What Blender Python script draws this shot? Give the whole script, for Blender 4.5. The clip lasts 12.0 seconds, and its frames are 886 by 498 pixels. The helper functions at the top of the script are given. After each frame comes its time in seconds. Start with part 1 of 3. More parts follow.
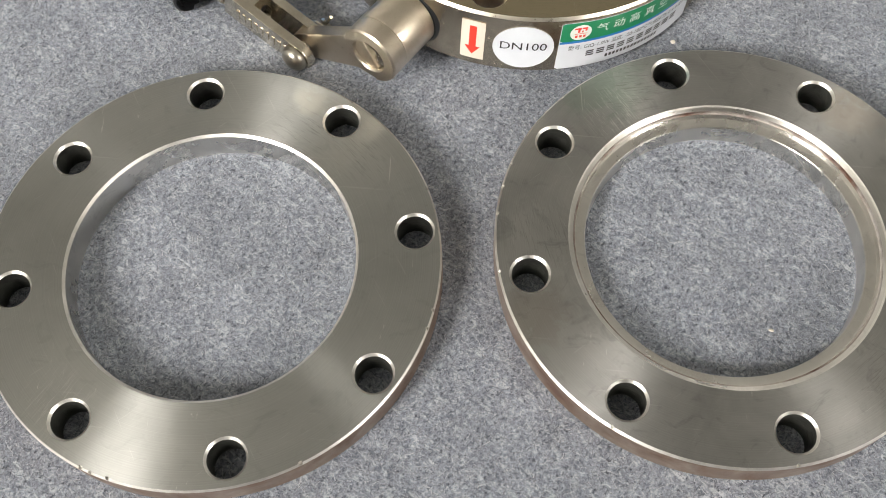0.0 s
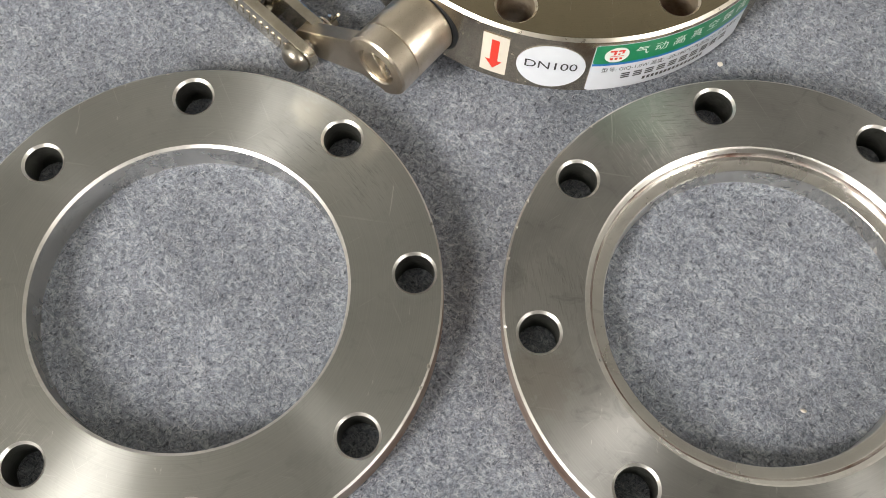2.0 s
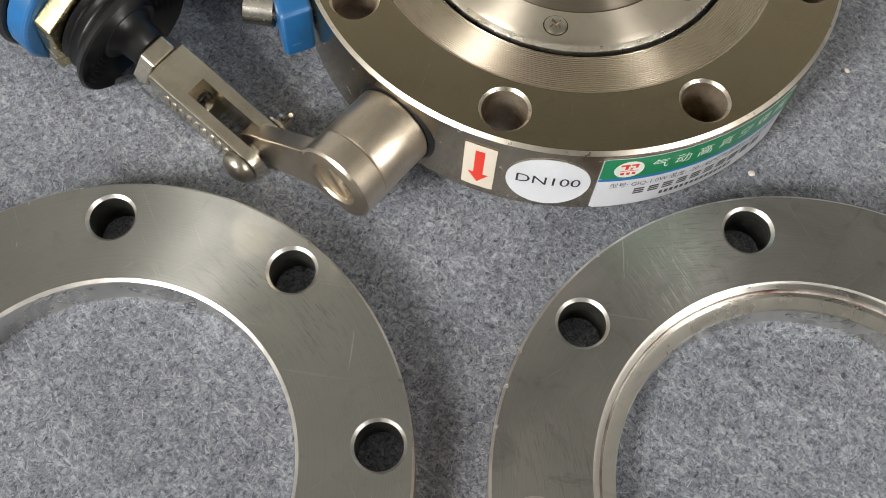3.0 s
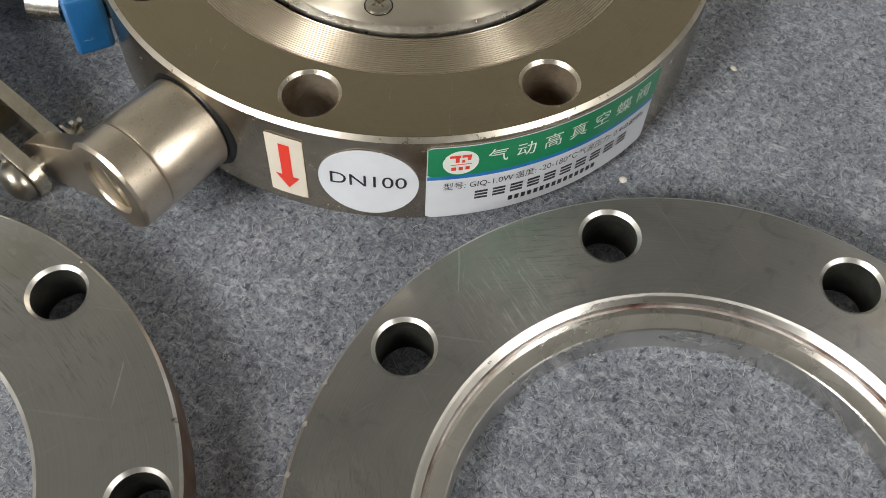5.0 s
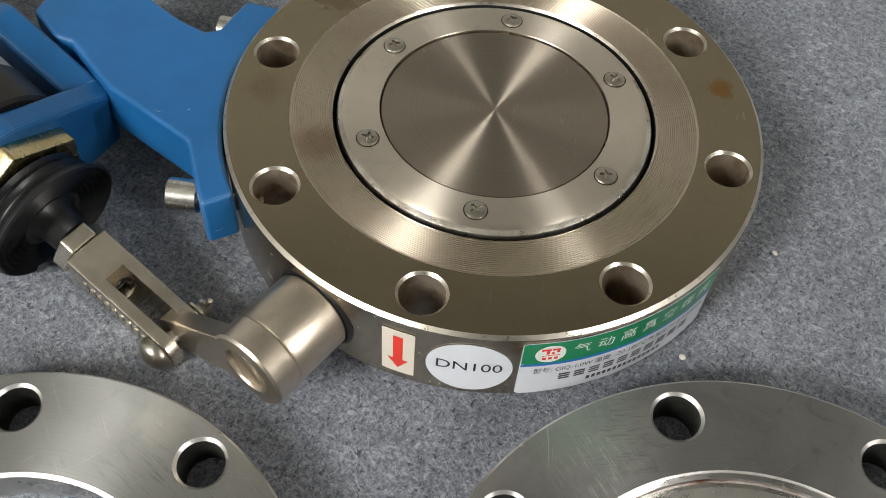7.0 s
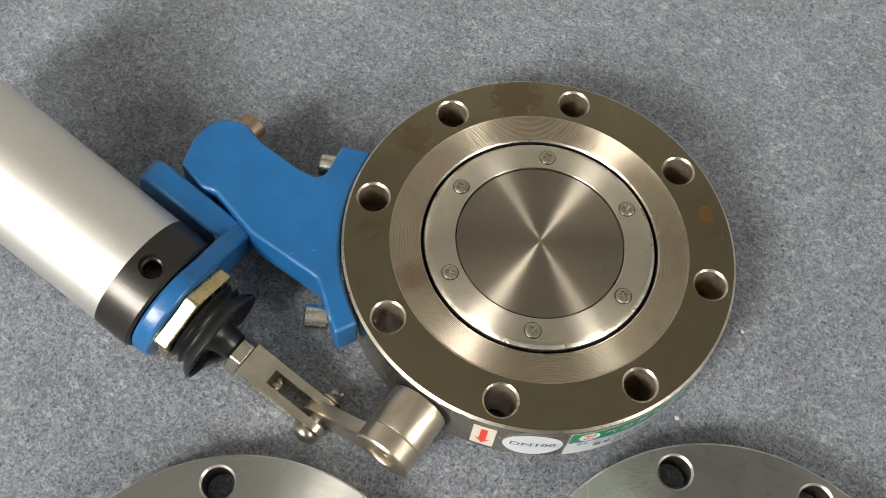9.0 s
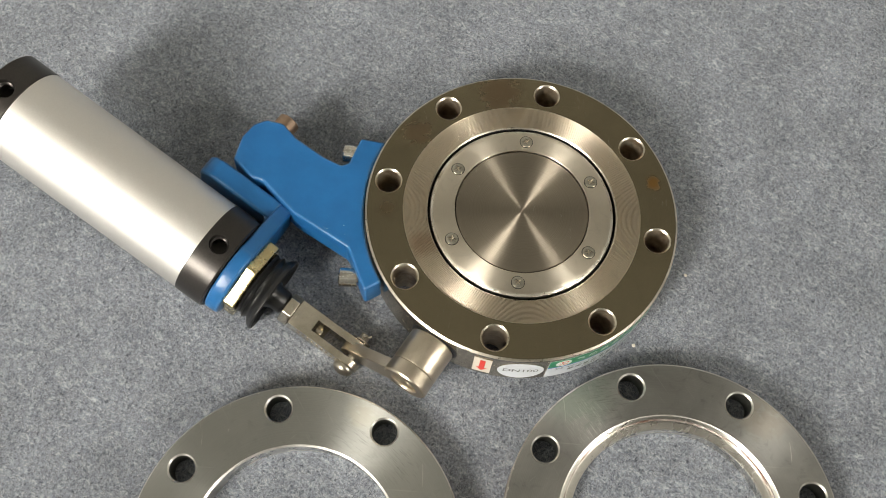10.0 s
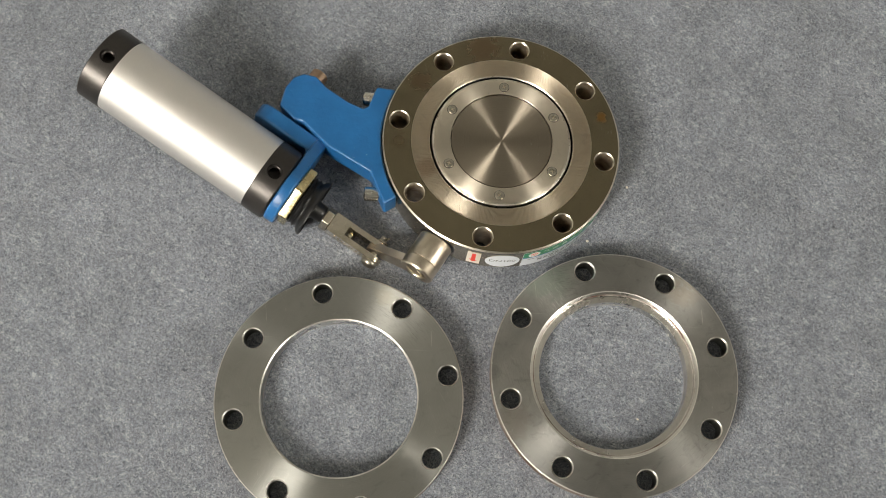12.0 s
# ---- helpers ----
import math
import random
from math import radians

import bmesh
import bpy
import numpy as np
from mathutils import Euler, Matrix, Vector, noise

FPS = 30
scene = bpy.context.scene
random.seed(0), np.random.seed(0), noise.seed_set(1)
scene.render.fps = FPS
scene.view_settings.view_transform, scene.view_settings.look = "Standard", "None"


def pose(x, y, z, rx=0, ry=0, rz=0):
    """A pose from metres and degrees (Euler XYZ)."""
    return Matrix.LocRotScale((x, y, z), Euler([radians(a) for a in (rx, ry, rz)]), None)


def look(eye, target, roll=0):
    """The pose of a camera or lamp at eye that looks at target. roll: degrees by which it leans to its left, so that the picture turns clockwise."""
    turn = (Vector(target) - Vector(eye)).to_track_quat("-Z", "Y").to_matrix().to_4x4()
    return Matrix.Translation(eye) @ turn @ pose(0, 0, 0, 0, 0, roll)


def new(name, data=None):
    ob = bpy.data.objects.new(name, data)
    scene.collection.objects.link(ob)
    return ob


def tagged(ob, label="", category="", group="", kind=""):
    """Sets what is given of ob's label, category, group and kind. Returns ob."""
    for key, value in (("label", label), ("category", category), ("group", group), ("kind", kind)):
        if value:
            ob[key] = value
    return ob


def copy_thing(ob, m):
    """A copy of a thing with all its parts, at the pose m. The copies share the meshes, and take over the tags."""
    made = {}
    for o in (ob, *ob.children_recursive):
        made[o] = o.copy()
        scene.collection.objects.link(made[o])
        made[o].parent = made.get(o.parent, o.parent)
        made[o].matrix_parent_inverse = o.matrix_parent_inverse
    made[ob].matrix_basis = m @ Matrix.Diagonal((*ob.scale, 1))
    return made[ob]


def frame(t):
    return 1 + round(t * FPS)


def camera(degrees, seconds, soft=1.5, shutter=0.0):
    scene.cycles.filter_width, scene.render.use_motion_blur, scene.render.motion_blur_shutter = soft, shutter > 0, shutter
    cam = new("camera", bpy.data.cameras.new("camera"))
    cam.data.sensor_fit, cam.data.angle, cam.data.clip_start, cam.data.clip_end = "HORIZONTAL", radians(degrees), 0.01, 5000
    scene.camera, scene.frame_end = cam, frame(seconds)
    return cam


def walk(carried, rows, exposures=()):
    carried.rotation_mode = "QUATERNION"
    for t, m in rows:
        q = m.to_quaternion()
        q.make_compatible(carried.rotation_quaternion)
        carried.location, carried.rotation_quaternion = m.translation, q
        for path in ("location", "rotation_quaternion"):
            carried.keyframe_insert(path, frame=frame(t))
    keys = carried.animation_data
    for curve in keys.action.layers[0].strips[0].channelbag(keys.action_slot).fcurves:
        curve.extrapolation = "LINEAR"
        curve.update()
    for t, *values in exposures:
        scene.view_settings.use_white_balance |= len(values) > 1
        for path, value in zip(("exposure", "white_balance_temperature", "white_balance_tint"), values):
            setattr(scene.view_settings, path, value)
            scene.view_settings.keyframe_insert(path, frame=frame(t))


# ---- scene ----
cam = camera(48.42, 12.0, 0.9)
# seconds, eye, then turn, tip from straight down, and roll
ROWS = [
    (0.0, 0.0921, -0.1466, 0.3303, 4.19, 25.71, -2.84),
    (0.5, 0.1020, -0.1308, 0.3230, 4.69, 24.93, -2.60),
    (1.0, 0.1034, -0.1273, 0.3149, 6.72, 24.67, -3.38),
    (1.5, 0.1105, -0.1087, 0.3118, 8.10, 23.13, -3.46),
    (2.0, 0.0945, -0.0939, 0.3130, 7.66, 21.28, -2.39),
    (2.5, 0.0896, -0.0580, 0.2946, 8.15, 20.49, -2.73),
    (2.7, 0.0909, -0.0472, 0.2821, 7.45, 21.74, -2.12),
    (3.5, 0.1047, -0.0385, 0.2454, 6.27, 25.24, -1.52),
    (4.3, 0.1248, -0.0433, 0.2200, 5.61, 28.58, -1.45),
    (4.5, 0.1313, -0.0436, 0.2160, 6.00, 29.60, -1.96),
    (5.0, 0.1396, -0.0416, 0.2099, 5.56, 31.08, -1.60),
    (5.5, 0.1331, -0.0429, 0.2089, 5.94, 32.47, -1.65),
    (6.0, 0.1302, -0.0491, 0.2218, 5.91, 33.46, -1.38),
    (6.5, 0.1185, -0.0482, 0.2509, 5.06, 33.85, -0.64),
    (7.0, 0.1135, -0.0352, 0.2598, 4.88, 34.28, -0.36),
    (7.5, 0.1017, -0.0173, 0.2735, 4.16, 33.20, 0.39),
    (7.7, 0.0895, -0.0090, 0.2890, 3.94, 32.13, 0.66),
    (8.6, 0.0750, -0.0060, 0.3660, 1.60, 27.30, 1.20),
    (9.5, 0.0715, -0.0165, 0.4548, -0.26, 22.93, 1.57),
    (10.0, 0.0700, -0.0332, 0.5107, -0.12, 21.05, 0.08),
    (10.5, 0.0671, -0.0535, 0.5609, -1.11, 19.62, -0.20),
    (11.0, 0.0673, -0.0730, 0.6025, -0.32, 18.29, -1.64),
    (11.5, 0.0724, -0.0873, 0.6290, -0.67, 17.05, -1.16),
    (12.0, 0.0584, -0.0906, 0.6681, -3.38, 16.31, 1.96),
]
EXPOSURES = [(0.0, -0.08, 6720, 11), (2.5, -0.27, 6680, 11), (4.5, -0.64, 6540, 10), (6.5, -0.60, 6540, 10), (7.5, -0.58, 6420, 10), (9.5, -0.30, 6850, 8), (12.0, -0.54, 7050, 9)]
walk(cam, [(t, pose(x, y, z, 0, 0, yaw) @ pose(0, 0, 0, tip) @ pose(0, 0, 0, 0, 0, roll))
           for t, x, y, z, yaw, tip, roll in ROWS], EXPOSURES)

# ---- world and lights ----
world = bpy.data.worlds.new("world")
scene.world = world
world.use_nodes = True
wn = world.node_tree
sky = wn.nodes.new("ShaderNodeTexSky")
sky.sky_type, sky.sun_disc = "NISHITA", False
sky.sun_elevation, sky.sun_rotation = radians(40), radians(200)
wn.links.new(sky.outputs[0], wn.nodes["Background"].inputs[0])
wn.nodes["Background"].inputs[1].default_value = 0.1


def area_lamp(name, where, aim, wide, high, power, colour):
    data = bpy.data.lights.new(name, "AREA")
    data.shape, data.size, data.size_y, data.energy, data.color = "RECTANGLE", wide, high, power, colour
    ob = new(name, data)
    ob.matrix_world = look(where, aim)
    return ob


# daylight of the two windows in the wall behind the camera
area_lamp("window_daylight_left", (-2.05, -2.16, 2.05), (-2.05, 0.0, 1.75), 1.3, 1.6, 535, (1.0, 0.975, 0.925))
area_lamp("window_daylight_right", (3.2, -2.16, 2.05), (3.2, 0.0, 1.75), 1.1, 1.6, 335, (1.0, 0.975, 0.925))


# ---- materials ----
def material(name):
    mat = bpy.data.materials.new(name)
    mat.use_nodes = True
    return mat, mat.node_tree, mat.node_tree.nodes["Principled BSDF"]


def node(nt, kind, **values):
    n = nt.nodes.new("ShaderNode" + kind)
    for key, value in values.items():
        n.inputs[key.replace("_", " ")].default_value = value
    return n


def ramp(nt, source, stops):
    n = nt.nodes.new("ShaderNodeValToRGB")
    nt.links.new(source, n.inputs[0])
    e = n.color_ramp.elements
    while len(e) < len(stops):
        e.new(0.5)
    for item, (at, c) in zip(e, stops):
        item.position = at
        item.color = (*c, 1) if len(c) == 3 else c
    return n.outputs[0]


def grey(v):
    return (v, v, v)


def noise_tex(nt, coords, scale, detail=4.0, rough=0.55, warp=0.0):
    n = node(nt, "TexNoise", Scale=scale, Detail=detail, Roughness=rough, Distortion=warp)
    nt.links.new(coords, n.inputs["Vector"])
    return n.outputs["Fac"]


def mixed(nt, fac, a, b, mode="MIX"):
    n = nt.nodes.new("ShaderNodeMix")
    n.data_type, n.blend_type = "RGBA", mode
    for s, v in ((n.inputs[0], fac), (n.inputs[6], a), (n.inputs[7], b)):
        if isinstance(v, (int, float)):
            s.default_value = v
        elif isinstance(v, tuple):
            s.default_value = (*v, 1) if len(v) == 3 else v
        else:
            nt.links.new(v, s)
    return n.outputs[2]


def scalar(nt, op, a, b):
    n = nt.nodes.new("ShaderNodeMath")
    n.operation = op
    for s, v in zip(n.inputs, (a, b)):
        if isinstance(v, (int, float)):
            s.default_value = v
        else:
            nt.links.new(v, s)
    return n.outputs[0]


def bump(nt, bsdf, height, strength, distance):
    n = node(nt, "Bump", Strength=strength, Distance=distance)
    nt.links.new(height, n.inputs["Height"])
    nt.links.new(n.outputs[0], bsdf.inputs["Normal"])


def stretched(nt, coords, sx, sy, sz):
    n = nt.nodes.new("ShaderNodeMapping")
    n.inputs["Scale"].default_value = (sx, sy, sz)
    nt.links.new(coords, n.inputs[0])
    return n.outputs[0]


def spot(nt, coords, x, y, size):
    """1 in the middle of a stain or painted reflection at (x, y), 0 past its size."""
    n = nt.nodes.new("ShaderNodeVectorMath")
    n.operation = "DISTANCE"
    flat = nt.nodes.new("ShaderNodeVectorMath")
    flat.operation = "MULTIPLY"
    flat.inputs[1].default_value = (1, 1, 0)
    nt.links.new(coords, flat.inputs[0])
    nt.links.new(flat.outputs[0], n.inputs[0])
    n.inputs[1].default_value = (x, y, 0)
    m = nt.nodes.new("ShaderNodeMapRange")
    nt.links.new(n.outputs["Value"], m.inputs[0])
    m.inputs[1].default_value, m.inputs[2].default_value = size, size * 0.3
    m.inputs[3].default_value, m.inputs[4].default_value = 0, 1
    return m.outputs[0]


def turned_metal(name, colour, rough, aniso, stains_and_reflections=(), dull=0.25, fine=0.0, scuffs=()):
    """Metal turned on a lathe: fine marks run round the object's own axis."""
    mat, nt, b = material(name)
    tc = nt.nodes.new("ShaderNodeTexCoord").outputs["Object"]
    sep = nt.nodes.new("ShaderNodeSeparateXYZ")
    nt.links.new(tc, sep.inputs[0])
    radial = nt.nodes.new("ShaderNodeCombineXYZ")
    nt.links.new(sep.outputs[0], radial.inputs[0])
    nt.links.new(sep.outputs[1], radial.inputs[1])
    way = nt.nodes.new("ShaderNodeVectorTransform")
    way.vector_type, way.convert_from, way.convert_to = "VECTOR", "OBJECT", "WORLD"
    nt.links.new(radial.outputs[0], way.inputs[0])
    nt.links.new(way.outputs[0], b.inputs["Tangent"])
    r = nt.nodes.new("ShaderNodeVectorMath")
    r.operation = "LENGTH"
    nt.links.new(radial.outputs[0], r.inputs[0])
    ring = nt.nodes.new("ShaderNodeCombineXYZ")
    nt.links.new(r.outputs["Value"], ring.inputs[0])
    lines = noise_tex(nt, ring.outputs[0], 2600, 3)
    cloud = noise_tex(nt, tc, 38, 6, 0.6, 0.6)
    fleck = noise_tex(nt, tc, 420, 4, 0.7)
    base = ramp(nt, cloud, [(0.3, tuple(c * (1 - dull) for c in colour)), (0.7, colour)])
    base = mixed(nt, 0.09 + 6 * fine, base, ramp(nt, lines, [(0.35, grey(0.3)), (0.65, grey(0.9))]), "OVERLAY")
    rust = ramp(nt, fleck, [(0.70, grey(0.0)), (0.80, grey(0.4))])
    base = mixed(nt, rust, base, (0.16, 0.12, 0.08))
    rough_out = scalar(nt, "ADD", scalar(nt, "MULTIPLY", cloud, 0.12), rough - 0.06)
    marks = noise_tex(nt, stretched(nt, tc, 260, 46, 60), 1.0, 5, 0.7, 1.2)
    base = mixed(nt, ramp(nt, marks, [(0.665, grey(0.0)), (0.71, grey(min(0.55, 4.5 * dull)))]), base, (0.85, 0.84, 0.80))
    for turn, size in ((0.5, 1.0), (-0.9, 1.5), (1.5, 0.8)):
        spin = nt.nodes.new("ShaderNodeMapping")
        spin.inputs["Rotation"].default_value = (0, 0, turn)
        spin.vector_type = "TEXTURE"
        spin.inputs["Scale"].default_value = (0.001 / size, 0.03 / size, 0.025)
        nt.links.new(tc, spin.inputs[0])
        hairline = noise_tex(nt, spin.outputs[0], 1.0, 2, 0.5, 0.25)
        base = mixed(nt, ramp(nt, hairline, [(0.705, grey(0.0)), (0.75, grey(min(0.13, 1.2 * dull)))]), base, tuple(min(0.9, c * 1.9) for c in colour))
    smear = noise_tex(nt, tc, 90, 5, 0.65, 1.5)
    base = mixed(nt, ramp(nt, smear, [(0.56, grey(0.0)), (0.72, grey(0.35 * dull / 0.2))]), base, tuple(c * 0.45 for c in colour))
    for x, y, size, c, much in stains_and_reflections:
        edge = noise_tex(nt, tc, 130, 5, 0.65, 0.8)
        ragged = scalar(nt, "ADD", spot(nt, tc, x, y, size), scalar(nt, "MULTIPLY", scalar(nt, "SUBTRACT", edge, 0.5), 3.0))
        s = scalar(nt, "MULTIPLY", spot(nt, tc, x, y, size), ramp(nt, ragged, [(0.25, grey(0)), (0.75, grey(much))]))
        base = mixed(nt, s, base, c)
        rough_out = scalar(nt, "ADD", rough_out, scalar(nt, "MULTIPLY", s, 0.2))
    for x, y, size, turn, c in scuffs:
        spin = nt.nodes.new("ShaderNodeMapping")
        spin.vector_type = "TEXTURE"
        spin.inputs["Rotation"].default_value = (0, 0, radians(turn))
        spin.inputs["Scale"].default_value = (0.007, 0.0006, 0.02)
        nt.links.new(tc, spin.inputs[0])
        strokes = ramp(nt, noise_tex(nt, spin.outputs[0], 1.0, 4, 0.65, 0.4), [(0.53, grey(0.0)), (0.68, grey(0.5))])
        base = mixed(nt, scalar(nt, "MULTIPLY", spot(nt, tc, x, y, size), strokes), base, c)
    nt.links.new(base, b.inputs["Base Color"])
    nt.links.new(rough_out, b.inputs["Roughness"])
    b.inputs["Metallic"].default_value = 1.0
    b.inputs["Anisotropic"].default_value = aniso
    scratch = noise_tex(nt, stretched(nt, tc, 900, 60, 60), 1.0, 3)
    h = scalar(nt, "ADD", scalar(nt, "MULTIPLY", lines, 0.6), scalar(nt, "MULTIPLY", scratch, 0.4))
    bump(nt, b, h, 0.025 + 2.5 * fine, 0.0004)
    return mat


def cast_metal(name, colour, rough, grain, depth, metallic=1.0, second=None):
    mat, nt, b = material(name)
    tc = nt.nodes.new("ShaderNodeTexCoord").outputs["Object"]
    cloud, fleck = noise_tex(nt, tc, 60, 5, 0.6, 0.4), noise_tex(nt, tc, grain, 3, 0.6)
    second = second or tuple(c * 0.7 for c in colour)
    base = ramp(nt, cloud, [(0.32, second), (0.62, colour)])
    base = mixed(nt, 0.25, base, ramp(nt, fleck, [(0.3, grey(0.38)), (0.7, grey(0.80))]), "OVERLAY")
    nt.links.new(base, b.inputs["Base Color"])
    nt.links.new(scalar(nt, "ADD", scalar(nt, "MULTIPLY", fleck, 0.18), rough - 0.09), b.inputs["Roughness"])
    b.inputs["Metallic"].default_value = metallic
    bump(nt, b, fleck, depth, 0.0004)
    return mat


def painted(name, colour, rough, wear=None, orange=0.15):
    mat, nt, b = material(name)
    tc = nt.nodes.new("ShaderNodeTexCoord").outputs["Object"]
    cloud, fine = noise_tex(nt, tc, 45, 5, 0.6), noise_tex(nt, tc, 330, 3, 0.55)
    base = ramp(nt, cloud, [(0.3, tuple(c * 0.82 for c in colour)), (0.7, tuple(min(1, c * 1.08) for c in colour))])
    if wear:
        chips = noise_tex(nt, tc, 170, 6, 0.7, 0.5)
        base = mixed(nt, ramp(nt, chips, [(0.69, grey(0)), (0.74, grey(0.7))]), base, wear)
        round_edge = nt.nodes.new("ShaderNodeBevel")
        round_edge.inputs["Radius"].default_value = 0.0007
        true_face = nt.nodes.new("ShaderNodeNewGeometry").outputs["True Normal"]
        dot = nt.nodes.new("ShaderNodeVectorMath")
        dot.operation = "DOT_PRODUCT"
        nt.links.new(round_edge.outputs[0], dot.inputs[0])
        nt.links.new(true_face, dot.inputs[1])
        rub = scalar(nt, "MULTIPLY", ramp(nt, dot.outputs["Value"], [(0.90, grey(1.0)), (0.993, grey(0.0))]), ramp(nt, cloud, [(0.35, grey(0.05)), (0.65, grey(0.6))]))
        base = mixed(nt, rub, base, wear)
    nt.links.new(base, b.inputs["Base Color"])
    nt.links.new(scalar(nt, "ADD", scalar(nt, "MULTIPLY", cloud, 0.15), rough - 0.07), b.inputs["Roughness"])
    bump(nt, b, scalar(nt, "ADD", fine, cloud), orange, 0.0006)
    return mat


def felt_material():
    """Needled felt: pale and dark hair matted together, with short dark flecks and slow cloudy shading."""
    mat, nt, b = material("grey_felt")
    tc = nt.nodes.new("ShaderNodeTexCoord").outputs["Object"]
    tangle = noise_tex(nt, tc, 760, 8, 0.80, 1.0)
    wisps = noise_tex(nt, stretched(nt, tc, 1.0, 0.8, 1.0), 330, 6, 0.78, 1.2)
    cloud, patch = noise_tex(nt, tc, 24, 4, 0.55), noise_tex(nt, tc, 75, 5, 0.62, 0.5)
    turned = nt.nodes.new("ShaderNodeMapping")
    turned.inputs["Rotation"].default_value = (0, 0, radians(38))
    nt.links.new(tc, turned.inputs[0])
    flecks = noise_tex(nt, stretched(nt, turned.outputs[0], 1.0, 0.62, 1.0), 880, 3, 0.62, 0.7)
    tufts = noise_tex(nt, stretched(nt, turned.outputs[0], 0.55, 1.0, 1.0), 410, 4, 0.68, 1.4)
    hair = ramp(nt, tangle, [(0.32, (0.050, 0.057, 0.074)), (0.45, (0.174, 0.193, 0.234)), (0.55, (0.292, 0.318, 0.366)), (0.70, (0.54, 0.57, 0.62))])
    base = mixed(nt, 0.45, hair, ramp(nt, wisps, [(0.36, grey(0.22)), (0.62, grey(0.78))]), "OVERLAY")
    base = mixed(nt, ramp(nt, tufts, [(0.53, grey(0.0)), (0.68, grey(0.75))]), base, (0.57, 0.60, 0.645))
    base = mixed(nt, ramp(nt, flecks, [(0.335, grey(0.8)), (0.43, grey(0.0))]), base, (0.040, 0.045, 0.060))
    base = mixed(nt, 0.7, base, ramp(nt, cloud, [(0.3, grey(0.40)), (0.7, grey(0.60))]), "OVERLAY")
    base = mixed(nt, 0.5, base, ramp(nt, patch, [(0.32, grey(0.38)), (0.68, grey(0.62))]), "OVERLAY")
    nt.links.new(base, b.inputs["Base Color"])
    b.inputs["Roughness"].default_value = 0.95
    b.inputs["Specular IOR Level"].default_value = 0.15
    b.inputs["Sheen Weight"].default_value = 0.15
    bump(nt, b, scalar(nt, "ADD", tangle, scalar(nt, "MULTIPLY", wisps, 0.6)), 0.8, 0.0012)
    return mat


def fibre_material():
    mat, nt, b = material("felt_fibres")
    g = nt.nodes.new("ShaderNodeNewGeometry").outputs["Random Per Island"]
    nt.links.new(ramp(nt, g, [(0.0, (0.05, 0.056, 0.07)), (0.30, (0.16, 0.17, 0.195)), (0.6, (0.32, 0.335, 0.37)), (1.0, (0.56, 0.58, 0.62))]), b.inputs["Base Color"])
    b.inputs["Roughness"].default_value = 0.8
    return mat


def plain(name, colour, rough=0.5, metallic=0.0, clear=0.0):
    mat, nt, b = material(name)
    tc = nt.nodes.new("ShaderNodeTexCoord").outputs["Object"]
    v = noise_tex(nt, tc, 90, 4)
    nt.links.new(ramp(nt, v, [(0.3, tuple(c * 0.92 for c in colour)), (0.7, colour)]), b.inputs["Base Color"])
    b.inputs["Roughness"].default_value, b.inputs["Metallic"].default_value = rough, metallic
    b.inputs["Coat Weight"].default_value = clear
    return mat


FELT, FIBRE = felt_material(), fibre_material()
# the green is the sticker's reflection painted on the steel; the brown is rust
GREEN_REFLECTION, RUSTY = (0.20, 0.30, 0.22), (0.20, 0.13, 0.08)
STEEL_A = turned_metal("turned_steel_bright", (0.45, 0.455, 0.437), 0.30, 0.95, [(0.03, 0.068, 0.012, (0.3, 0.28, 0.22), 0.5)], 0.12, 0.0,
                       [(0.030, 0.056, 0.018, -35, (0.16, 0.16, 0.15)), (0.052, 0.044, 0.014, -45, (0.17, 0.17, 0.16)), (-0.045, -0.055, 0.016, 60, (0.7, 0.7, 0.68))])
STEEL_B = turned_metal("turned_steel_stained", (0.47, 0.468, 0.455), 0.34, 0.88,
                       [(-0.042, 0.066, 0.026, GREEN_REFLECTION, 0.38), (0.05, 0.055, 0.02, (0.3, 0.25, 0.18), 0.4), (-0.07, -0.03, 0.02, (0.28, 0.24, 0.2), 0.4)], 0.27, 0.0,
                       [(-0.036, 0.052, 0.016, -55, (0.78, 0.78, 0.75)), (-0.030, 0.064, 0.018, 8, (0.13, 0.13, 0.11)), (-0.066, 0.0, 0.02, -75, (0.2, 0.2, 0.18)), (0.05, -0.05, 0.02, 40, (0.2, 0.19, 0.17))])
BORE = turned_metal("machined_bore", (0.76, 0.74, 0.70), 0.28, 0.5, (), 0.2)
EDGE_RUST = cast_metal("rust_browned_edge", (0.40, 0.33, 0.28), 0.45, 320, 0.25, 0.8, (0.22, 0.13, 0.09))
BARE = cast_metal("bare_chamfer", (0.84, 0.82, 0.78), 0.38, 500, 0.08)
HOLE = cast_metal("drilled_hole", (0.64, 0.55, 0.43), 0.42, 420, 0.5, 0.85, (0.22, 0.15, 0.09))
# flange hole walls: the shade inside the holes is put into this dark colour
HOLE_SHADE = cast_metal("shaded_hole_wall", (0.14, 0.145, 0.13), 0.42, 420, 0.6, 0.8, (0.05, 0.05, 0.045))
NICKEL = turned_metal("nickel_plate", (0.325, 0.28, 0.19), 0.20, 0.4,
                      [(-0.010, 0.072, 0.020, RUSTY, 0.65), (0.0715, 0.0178, 0.0065, (0.33, 0.19, 0.07), 1.0), (-0.055, 0.046, 0.014, RUSTY, 0.6), (-0.0715, 0.0, 0.010, RUSTY, 0.35)], 0.08)
SERRATED = turned_metal("nickel_serrations", (0.80, 0.71, 0.58), 0.42, 0.95, [(-0.052, -0.02, 0.012, (0.4, 0.22, 0.1), 0.4)], 0.12)
DISC = turned_metal("turned_disc_face", (0.39, 0.342, 0.28), 0.39, 1.0, (), 0.05, 0.010)
